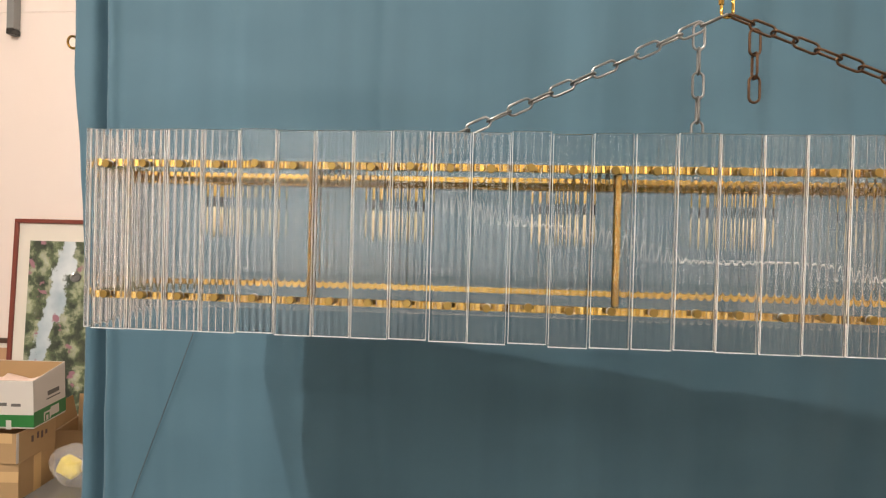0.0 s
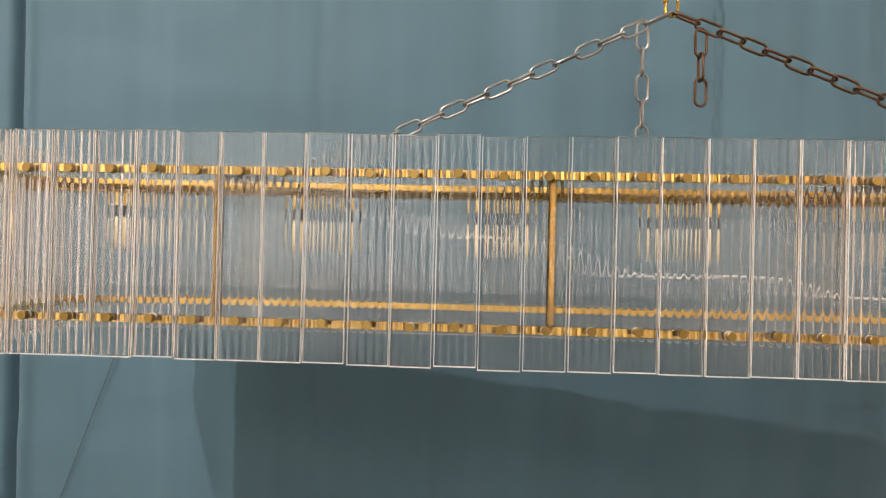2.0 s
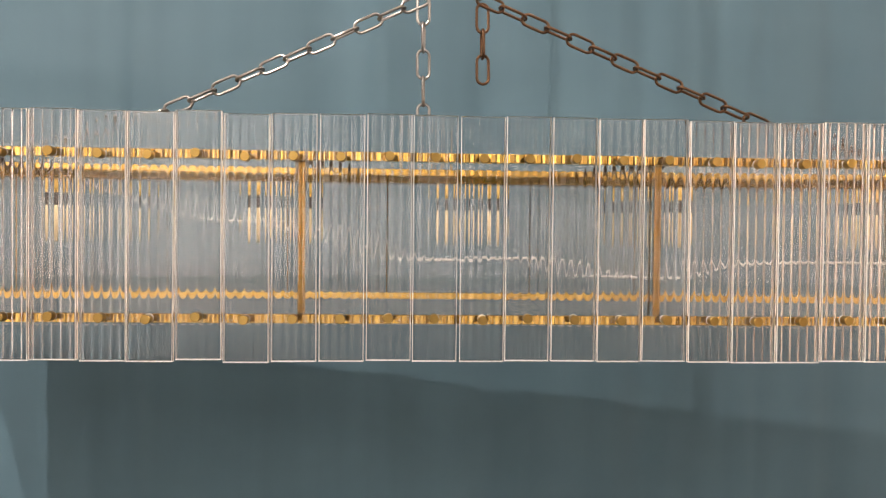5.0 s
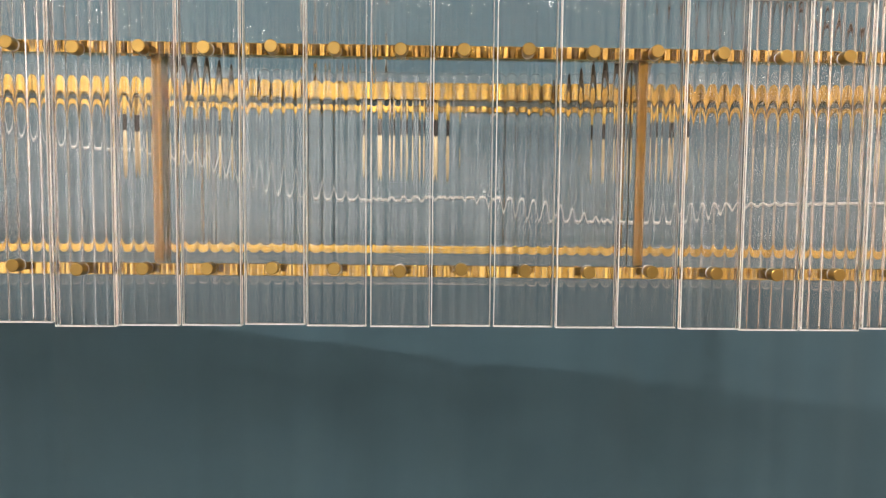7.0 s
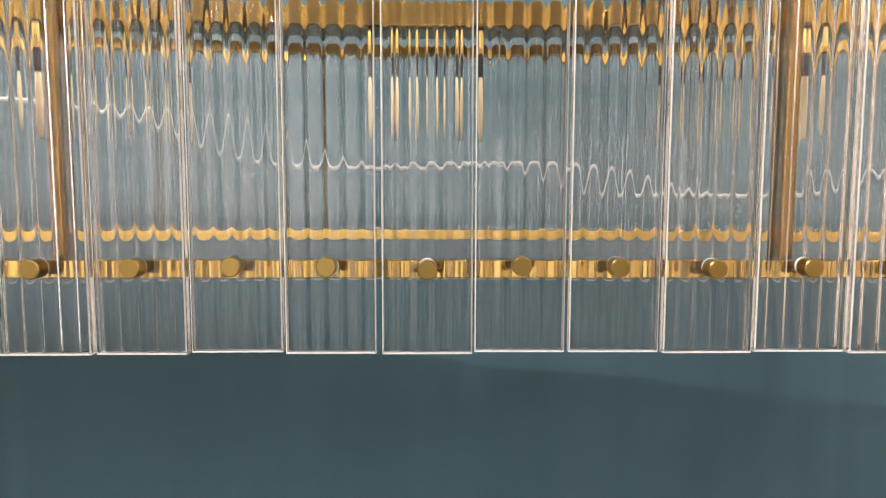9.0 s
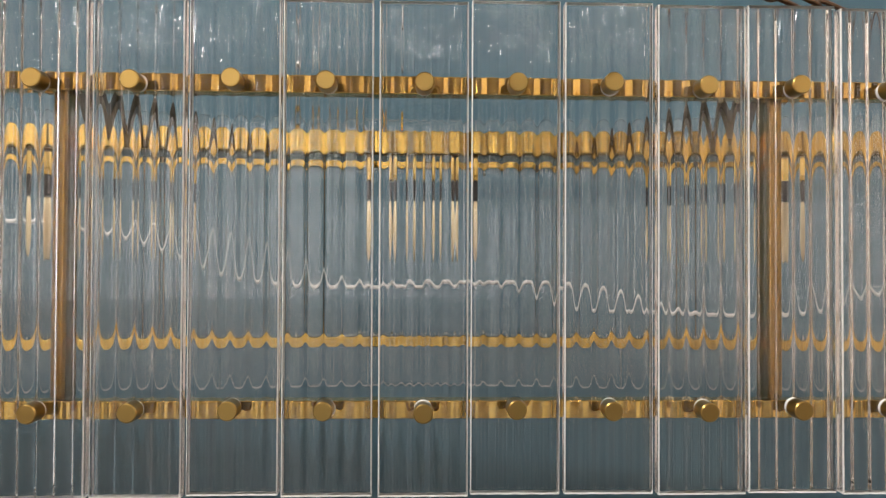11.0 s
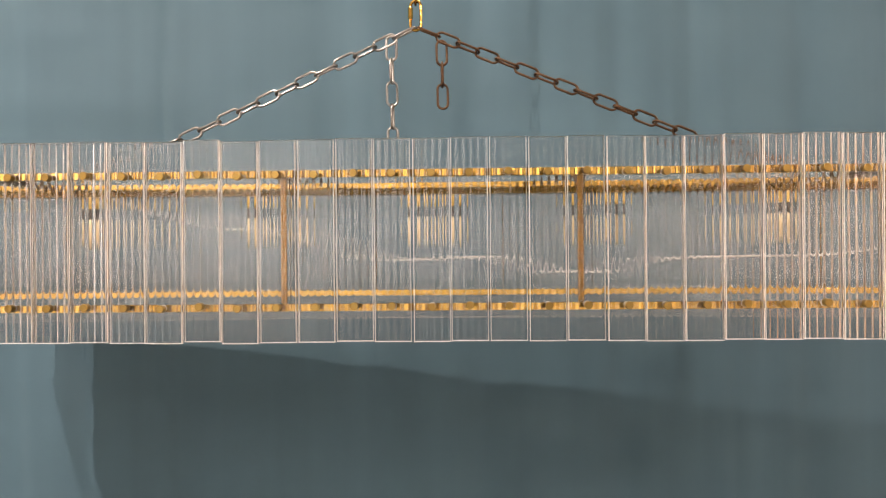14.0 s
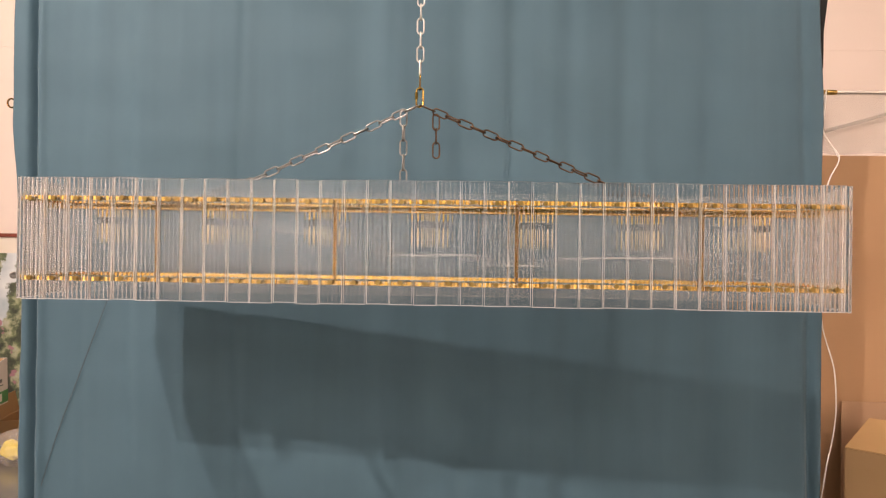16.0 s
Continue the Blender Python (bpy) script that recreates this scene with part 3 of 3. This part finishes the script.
# thin plate of darker brass, added to put shade under the beam
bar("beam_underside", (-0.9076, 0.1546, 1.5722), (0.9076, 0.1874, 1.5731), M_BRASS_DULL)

CUP = as_mesh("cup", turned([(0.0, 0.0), (0.012, 0.0), (0.0152, -0.0015), (0.0158, -0.004), (0.0158, -0.0185), (0.0, -0.0185)], 32), M_CUP, True)
COLLAR = as_mesh("collar", turned([(0.0, -0.0187), (0.0146, -0.0187), (0.0152, -0.0197), (0.0150, -0.0270), (0.0120, -0.0345), (0.0, -0.0345)], 32), M_BLACK, True)
BULB = as_mesh("bulb", turned([(0.0, -0.0347), (0.0108, -0.0347), (0.0122, -0.038), (0.0150, -0.046), (0.0160, -0.055), (0.0150, -0.066), (0.0115, -0.075), (0.0062, -0.081), (0.0, -0.083)], 28), M_BULB, True)
CORE = as_mesh("filament", turned([(0.0, -0.035), (0.0034, -0.035), (0.0034, -0.068), (0.0, -0.070)], 12), M_FILAMENT, True)
for k in range(-3, 4):
    lamp = part("lamp_holder", CUP, chandelier, pose(0.257 * k, 0.171, 1.5721))
    part("collar", COLLAR, lamp, WORLD[lamp])
    bulb = part("bulb", BULB, lamp, WORLD[lamp], "clear warm-tinted glass bulb")
    part("filament", CORE, lamp, WORLD[lamp])

cable = smooth_line([(-0.505, 0.176, 1.582), (-0.46, 0.178, 1.562), (-0.40, 0.18, 1.542), (-0.33, 0.18, 1.523), (-0.26, 0.18, 1.518), (-0.20, 0.18, 1.508), (-0.16, 0.18, 1.495), (-0.11, 0.18, 1.476),
                     (-0.035, 0.18, 1.469), (0.04, 0.18, 1.474), (0.112, 0.18, 1.469), (0.184, 0.18, 1.450), (0.27, 0.18, 1.450), (0.33, 0.18, 1.466), (0.45, 0.18, 1.471), (0.60, 0.18, 1.474), (0.70, 0.178, 1.50), (0.762, 0.176, 1.578)], 6)
part("cable", as_mesh("cable", swept(cable, 0.0016, 8), M_CABLE, True), chandelier, None, "thin white lamp cable")
for ex in (-0.529, -0.065, 0.530):
    part("eye", as_mesh("eye", swept([(ex + 0.008 * math.cos(a), 0.165, 1.6015 + 0.008 * math.sin(a)) for a in (2 * math.pi * k / 16 for k in range(16))], 0.0022, 8, True), M_BRASS, True), chandelier)


# ---- the chains ----
def link_line(length, width, steps=8):
    r, h = width / 2, length / 2 - width / 2
    pts = [(r * math.cos(a), 0, h + r * math.sin(a)) for a in (math.pi * k / steps for k in range(steps + 1))]
    return pts + [(r * math.cos(a), 0, -h + r * math.sin(a)) for a in (math.pi + math.pi * k / steps for k in range(steps + 1))]


WIRE, LINK, INNER = 0.0020, 0.0425, 0.0340
LINKS = {m.name: as_mesh("link", swept(link_line(LINK - 2 * WIRE, 0.0160), WIRE, 8, True), m, True) for m in (M_ZINC, M_RUST, M_PALE, M_BRASS_DULL)}


def chain(top, a, b, mat, turn=0.0, first=0.0, count=None):
    """Links from a towards b, each turned a quarter from the one before."""
    a, b = Vector(a), Vector(b)
    way = b - a
    n = count or max(1, round(way.length / INNER))
    step = way / n
    base = way.to_track_quat("Z", "Y").to_matrix().to_4x4()
    for k in range(n):
        lean = turn + (90 if k % 2 else 0) + rng.uniform(-9, 9)
        part("link", LINKS[mat.name], top, Matrix.Translation(a + step * (k + 0.5)) @ base @ pose(0, 0, 0, 0, 0, lean))


APEX = Vector((-0.028, 0.165, 1.836))
hang = tagged(thing("hanging_chain", pose(APEX.x, 0.165, 1.88)), "pale galvanised steel chain hanging from the ceiling", "chain")
chain(hang, (-0.028, 0.165, 1.874), (-0.028, 0.165, 1.9095), M_BRASS_DULL, 90, count=1)
chain(hang, (-0.028, 0.165, 1.9095), (-0.033, 0.165, TOP - 0.03), M_PALE, 0)
part("ceiling_hook", as_mesh("ceiling_hook", turned([(0.03, 0.0), (0.03, -0.006), (0.006, -0.012), (0.005, -0.045), (0.0, -0.046)], 20), M_ZINC, True), hang, pose(-0.033, 0.165, TOP))

quick = tagged(thing("quick_link", pose(-0.028, 0.165, 1.831)), "brass quick link that joins the four chains", "quick link")
part("loop", as_mesh("loop", swept(link_line(0.0465, 0.0165, 10), 0.0023, 10, True), M_BRASS, True), quick, pose(-0.028, 0.165, 1.855))
part("nut", as_mesh("nut", turned([(0.003, -0.009), (0.0042, -0.008), (0.0042, 0.008), (0.003, 0.009)], 6), M_BRASS), quick, pose(-0.0362, 0.165, 1.859))

left = tagged(thing("suspension_chain", pose(-0.529, 0.165, 1.61)), "bright zinc chain sloping to the chandelier's beam", "chain", "suspension chains")
chain(left, (-0.031, 0.165, 1.835), (-0.529, 0.165, 1.606), M_ZINC, 0)
right = tagged(thing("suspension_chain", pose(0.530, 0.165, 1.61)), "tarnished brown chain sloping to the chandelier's beam", "chain", "suspension chains")
chain(right, (-0.023, 0.165, 1.835), (0.530, 0.165, 1.606), M_RUST, 0)
mid = tagged(thing("suspension_chain", pose(-0.065, 0.165, 1.61)), "bright zinc chain hanging straight to the beam", "chain", "suspension chains")
chain(mid, (-0.067, 0.165, 1.822), (-0.065, 0.165, 1.606), M_ZINC, 90)
loose = tagged(thing("loose_chain_end", pose(0.014, 0.165, 1.71)), "three tarnished brown chain links dangling loose", "chain")
chain(loose, (0.0125, 0.165, 1.8125), (0.014, 0.165, 1.7095), M_RUST, 90, count=3)


# ---- beside the curtain, at the wall ----
def open_carton(name, label, width, depth_, height, flap, m, outer, inner, category="cardboard box", flaps=(35, 150, 70, 130)):
    """A carton with thick sides and its flaps bent open."""
    top = tagged(thing(name, m), label, category)
    t = 0.005
    w, d = width / 2, depth_ / 2
    walls = [((-w, -d, 0), (w, -d + t, height)), ((-w, d - t, 0), (w, d, height)), ((-w, -d + t, 0), (-w + t, d - t, height)), ((w - t, -d + t, 0), (w, d - t, height))]
    for lo, hi in walls:
        part("side", block("side", lo, hi, outer, 0.0012), top, m)
    part("bottom", block("bottom", (-w + t, -d + t, 0), (w - t, d - t, t), inner), top, m)
    if flap:
        spots = [(pose(0, -d, height, 0, 0, 0), width), (pose(w, 0, height, 0, 0, 90), depth_), (pose(0, d, height, 0, 0, 180), width), (pose(-w, 0, height, 0, 0, -90), depth_)]
        for (p, wide), ang in zip(spots, flaps):
            part("flap", block("flap", (-wide / 2 + 0.004, -flap, -0.0025), (wide / 2 - 0.004, 0, 0.0015), outer, 0.001), top, m @ p @ pose(0, 0, 0, -(90 - ang)))
    return top


def mark(name, top, m, lo, hi, mat, label=""):
    return part(name, block(name, lo, hi, mat), top, m, label)


# lower carton, with the printed one standing on it
base_m = pose(-2.770, 2.062, FLOOR, 0, 0, 7)
open_carton("cardboard_box", "battered brown cardboard box at the bottom of a stack", 0.40, 0.29, 0.174, 0, base_m, M_CARD_BROWN, M_CARD_BROWN)
low_m = pose(-2.765, 2.058, FLOOR + 0.175, 0, 0, 4)
open_carton("cardboard_box", "brown cardboard box between a white carton and another box", 0.40, 0.29, 0.140, 0, low_m, M_CARD_BROWN, M_CARD_IN)
low_box = bpy.data.objects["cardboard_box.001"]
for y0, z0, z1 in ((-0.04, 0.070, 0.100), (0.0, 0.076, 0.108), (0.03, 0.070, 0.104), (0.062, 0.080, 0.100)):
    mark("print_mark", low_box, low_m, (0.2001, y0, z0), (0.2006, y0 + 0.016, z1), M_DARKWOOD)
mark("tape", low_box, low_m, (0.2001, -0.145, 0.0), (0.2007, -0.128, 0.139), M_CARTON, "torn white paper tape")
car_m = pose(-2.736, 2.119, 0.5525, 0, 0, 6) @ pose(0, -0.13, 0) @ pose(0, 0, 0, 3) @ pose(0, 0.13, 0)
carton = open_carton("printed_carton", "open white carton with a green printed band", 0.38, 0.26, 0.262, 0, car_m, M_CARTON, M_CARD_IN)
mark("print_band", carton, car_m, (-0.1905, -0.1312, 0.008), (0.1905, -0.1302, 0.066), M_GREEN, "green printed band")
mark("print_band", carton, car_m, (0.1902, -0.1302, 0.008), (0.1912, 0.1302, 0.078), M_GREEN, "green printed band")
mark("print_mark", carton, car_m, (0.1902, -0.02, 0.128), (0.1909, 0.075, 0.150), M_INK)
mark("print_mark", carton, car_m, (0.1902, -0.03, 0.110), (0.1909, 0.085, 0.116), M_INK)
mark("print_mark", carton, car_m, (0.1914, 0.0, 0.022), (0.1919, 0.07, 0.066), M_CARTON)
mark("print_mark", carton, car_m, (0.02, -0.1309, 0.108), (0.065, -0.1302, 0.124), M_INK)
mark("print_mark", carton, car_m, (0.085, -0.1309, 0.106), (0.13, -0.1302, 0.120), M_INK)
for lo, hi in (((-0.184, 0.1230, 0.006), (0.184, 0.1248, 0.2618)), ((0.1832, -0.124, 0.006), (0.1848, 0.1228, 0.2618)), ((-0.184, -0.1248, 0.006), (0.183, -0.1232, 0.2618)), ((-0.1848, -0.123, 0.006), (-0.1842, 0.1228, 0.2618))):
    part("lining", block("lining", lo, hi, M_CARD_BROWN), carton, car_m, "brown cardboard inside")
mark("tape", carton, car_m, (0.06, -0.1322, -0.004), (0.085, -0.1313, 0.040), M_CARTON, "torn white paper tape")
for y0, y1, z0, z1 in ((-0.055, -0.046, 0.012, 0.055), (-0.046, 0.0, 0.046, 0.055), (-0.009, 0.0, 0.012, 0.055), (-0.036, -0.019, 0.012, 0.036)):
    mark("print_mark", carton, car_m, (0.1914, y0, z0), (0.1919, y1, z1), M_CARTON)
base_box = bpy.data.objects["cardboard_box"]
mark("tape", base_box, base_m, (0.2001, -0.03, 0.0), (0.2006, 0.03, 0.173), M_CARD_PALE, "strip of brown parcel tape")
mark("tape", base_box, base_m, (-0.2, -0.1456, 0.085), (0.2, -0.1451, 0.135), M_CARD_PALE, "strip of brown parcel tape")
mark("tape", low_box, low_m, (-0.2, -0.1456, 0.095), (0.18, -0.1451, 0.139), M_CARD_PALE, "strip of brown parcel tape")
for wall in carton.children:
    if wall.name.split(".")[0] in ("side", "lining"):
        for v in wall.data.vertices:
            if v.co.z > 0.2:
                v.co.z -= 0.034 * (0.13 - v.co.y) / 0.26 + 0.004 * noise.noise(v.co * 9)
filling = bmesh.new()
bmesh.ops.create_grid(filling, x_segments=14, y_segments=10, size=0.5)
for v in filling.verts:
    v.co = Vector((v.co.x * 0.36, v.co.y * 0.24, 0.025 * noise.noise(Vector((v.co.x * 7, v.co.y * 7, 1))) + 0.012 * noise.noise(Vector((v.co.x * 19, v.co.y * 19, 4)))))
part("foam_wrap", as_mesh("foam_wrap", filling, M_PINKWRAP, True), carton, car_m @ pose(0, 0, 0.180), "crumpled pale pink wrapping")

open_carton("cardboard_box", "open brown cardboard box on the floor near the picture", 0.40, 0.30, 0.155, 0.13, pose(-2.62, 2.68, FLOOR, 0, 0, 14), M_CARD_BROWN, M_CARD_IN, flaps=(172, 20, 6, 12))


def plastic_bag():
    bm = bmesh.new()
    bmesh.ops.create_icosphere(bm, subdivisions=5, radius=1.0)
    for v in bm.verts:
        crease = abs(noise.noise(v.co * 1.7)) + 0.35 * abs(noise.noise(v.co * 4.0 + Vector((3, 1, 7))))
        n = noise.noise(v.co * 1.2) * 0.34 - crease * 0.30 + 0.08
        v.co *= 1 + n
        v.co = Vector((v.co.x * 0.150, v.co.y * 0.11, max(0.0, v.co.z * 0.100 + 0.082)))
    return as_mesh("plastic_bag", bm, M_BAG, True)


bag = tagged(thing("plastic_bag", pose(-2.425, 2.20, FLOOR), plastic_bag()), "crumpled clear plastic bag with yellow packs on the floor", "plastic bag")
for px, pz, ry, wide, tall in ((-0.075, 0.035, 24, 0.050, 0.085), (-0.025, 0.045, -8, 0.040, 0.060)):
    part("yellow_pack", block("pack", (-wide, -0.035, 0), (wide, 0.035, tall), M_YELLOW, 0.014, 2), bag, WORLD[bag] @ pose(px, -0.02 * (px > -0.05), pz, 0, ry, 20 * px))
part("paper", block("paper", (-0.045, -0.03, 0), (0.045, 0.03, 0.07), M_NYLON, 0.012, 2), bag, WORLD[bag] @ pose(0.06, 0, 0.06, 0, 4, 0))
tip = bmesh.new()
bmesh.ops.create_grid(tip, x_segments=10, y_segments=10, size=0.5)
for v in tip.verts:
    up = v.co.y + 0.5
    fan = 0.25 + 0.75 * up
    v.co = Vector((v.co.x * 0.10 * fan, 0.02 * noise.noise(Vector((v.co.x * 6, up * 3, 2))) + 0.012 * math.sin(v.co.x * 22), up * 0.085 + 0.012 * noise.noise(Vector((v.co.x * 9, 0, 5)))))
part("knotted_end", as_mesh("knotted_end", tip, M_BAG, True), bag, WORLD[bag] @ pose(0.03, 0, 0.150, 0, 18, 0))


def framed_picture(name, label, m, width, height, wood, bars, mount, face):
    top = tagged(thing(name, m), label, "picture")
    w, h = width / 2, height / 2
    for lo, hi in (((-w, -0.02, h - bars), (w, 0.012, h)), ((-w, -0.02, -h), (w, 0.012, -h + bars)), ((-w, -0.02, -h + bars), (-w + bars, 0.012, h - bars)), ((w - bars, -0.02, -h + bars), (w, 0.012, h - bars))):
        part("frame_bar", block("frame_bar", lo, hi, wood, 0.004, 2), top, m)
    part("mount", block("mount", (-w + bars, -0.004, -h + bars), (w - bars, 0.004, h - bars), M_MAT), top, m)
    part("print", block("print", (-w + mount - 0.03, -0.0085, -h + mount), (w - mount + 0.03, -0.0055, h - mount), face), top, m)
    return top


framed_picture("framed_picture", "framed landscape print of a forest waterfall leaning on the wall", pose(-2.79, 2.90, FLOOR + 0.662, -3.5, 0, 0), 1.20, 1.322, M_FRAME, 0.026, 0.135, M_PRINT)
framed_picture("framed_picture", "small dark wooden picture frame leaning on the wall", pose(-3.62, 2.95, FLOOR + 0.283, -4, 0, 0), 0.45, 0.565, M_DARKWOOD, 0.03, 0.06, M_CARD)

bracket = tagged(thing("wall_bracket", pose(-3.455, 2.985, 2.916)), "grey metal bracket hanging down the wall", "bracket")
part("arm", block("arm", (-0.026, -0.05, -0.17), (0.022, 0.014, 0.30), M_GREY, 0.004), bracket, WORLD[bracket])
part("foot", block("foot", (-0.027, -0.052, -0.205), (0.023, 0.014, -0.1702), M_BLACK, 0.004), bracket, WORLD[bracket])

# ---- right of the curtain ----
board = thing("cardboard_sheet", pose(2.1, 1.86, FLOOR, 0.0), block("cardboard_sheet", (-1.0, 0, 0), (1.0, 0.012, 1.985 - FLOOR), M_CARD, 0.002))
tagged(board, "large flat brown cardboard sheet standing upright", "cardboard sheet")
stand = thing("cardboard_sheet", pose(2.26, 1.803, FLOOR, -1.0), block("cardboard_sheet", (-0.325, 0, 0), (0.365, 0.010, 0.777 - FLOOR), M_CARD_PINK, 0.002))
tagged(stand, "smaller pinkish cardboard sheet with a pale cut edge", "cardboard sheet")
right_m = pose(1.61, 1.225, FLOOR, 0, 0, 51)
closed = tagged(thing("cardboard_box", right_m), "closed brown cardboard box with a taped top, sides darkened as in shade", "cardboard box")
# shade is put into the body's darker board, light into the paler flaps
part("body", block("body", (0, -0.34, 0), (0.62, 0, 0.7220 - FLOOR), M_CARD_BROWN, 0.004), closed, right_m)
part("flap", block("flap", (0.001, -0.168, 0.7222 - FLOOR), (0.619, -0.001, 0.7265 - FLOOR), M_CARD_PALE, 0.001), closed, right_m)
part("flap", block("flap", (0.001, -0.339, 0.7222 - FLOOR), (0.619, -0.171, 0.7265 - FLOOR), M_CARD_PALE, 0.001), closed, right_m)

rod = tagged(thing("metal_rod", pose(1.292, 0.80, 2.033)), "slim pale metal rod with a brass end", "rod")
part("tube", as_mesh("tube", turned([(0.0060, 0.030), (0.0060, 2.60)], 16), M_PALE, True), rod, WORLD[rod] @ pose(0, 0, 0, 0, 90, 0))
part("end_cap", as_mesh("end_cap", turned([(0.0, -0.012), (0.007, -0.011), (0.0085, -0.008), (0.0080, 0.030), (0.0, 0.030)], 16), M_PIN, True), rod, WORLD[rod] @ pose(0, 0, 0, 0, 90, 0))


def film_sheet():
    bm = bmesh.new()
    rows = []
    for j in range(25):
        z = 2.030 - 0.20 * j / 24
        rows.append([bm.verts.new((1.27 + 0.9 * i / 60, 0.802 + 0.012 * noise.noise(Vector((i * 0.14, j * 0.10, 2))) * (0.3 + j / 24), z + 0.012 * noise.noise(Vector((i * 0.1, 0, 7))) * j / 24)) for i in range(61)])
    for r, s in zip(rows, rows[1:]):
        for i in range(60):
            bm.faces.new([r[i], r[i + 1], s[i + 1], s[i]])
    return as_mesh("plastic_film", bm, M_FILM, True)


tagged(thing("plastic_film", None, film_sheet()), "crumpled translucent plastic film draped over the rod", "plastic film")
wire = smooth_line([(1.284, 0.790, 2.040), (1.281, 0.79, 1.987), (1.274, 0.79, 1.908), (1.302, 0.79, 1.856), (1.329, 0.79, 1.809), (1.296, 0.79, 1.734), (1.275, 0.795, 1.618), (1.264, 0.795, 1.438), (1.278, 0.79, 1.272), (1.289, 0.79, 1.216),
                    (1.318, 0.79, 1.122), (1.327, 0.79, 1.046), (1.328, 0.79, 0.952), (1.315, 0.79, 0.857), (1.298, 0.79, 0.771), (1.28, 0.80, 0.568), (1.29, 0.80, 0.318), (1.32, 0.78, FLOOR + 0.003)], 6)
stray = tagged(thing("white_cable", pose(1.284, 0.79, 2.040)), "loose white cable hanging at the edge of the curtain", "cable")
part("strand", as_mesh("strand", swept(wire, 0.0021, 8), M_STRAY, True), stray)
second = smooth_line([(1.284, 0.792, 2.034), (1.273, 0.792, 1.995), (1.270, 0.792, 1.940), (1.275, 0.792, 1.900), (1.298, 0.792, 1.866), (1.326, 0.792, 1.816)], 6)
part("strand", as_mesh("strand", swept(second, 0.0013, 8), M_STRAY, True), stray)
cloth = bmesh.new()
edge_pts = [(1.215, 2.74), (1.312, 2.74), (1.302, 2.45), (1.2903, 2.343), (1.2787, 2.239), (1.2784, 2.116), (1.264, 2.07), (1.235, 2.07)]
near = [cloth.verts.new((x, 0.800, z)) for x, z in edge_pts]
far = [cloth.verts.new((x, 0.813, z)) for x, z in edge_pts]
cloth.faces.new(near), cloth.faces.new(far)
for k in range(len(edge_pts)):
    cloth.faces.new([near[k], near[(k + 1) % len(near)], far[(k + 1) % len(far)], far[k]])
tagged(thing("black_cloth", None, as_mesh("black_cloth", cloth, M_CLOTH_BLACK)), "black cloth strip hanging behind the curtain's edge", "cloth")

# grey strip added on the wall in place of a slanting band of shadow
tagged(thing("slanting_shade_strip", pose(2.12, 2.93, 2.218, 0, -16.0, 0), block("slanting_shade_strip", (0, 0, -0.012), (1.6, 0.02, 0.012), M_SHADE_GREY, 0.003)), "slim grey strip standing in for a slanting shadow on the wall", "batten")
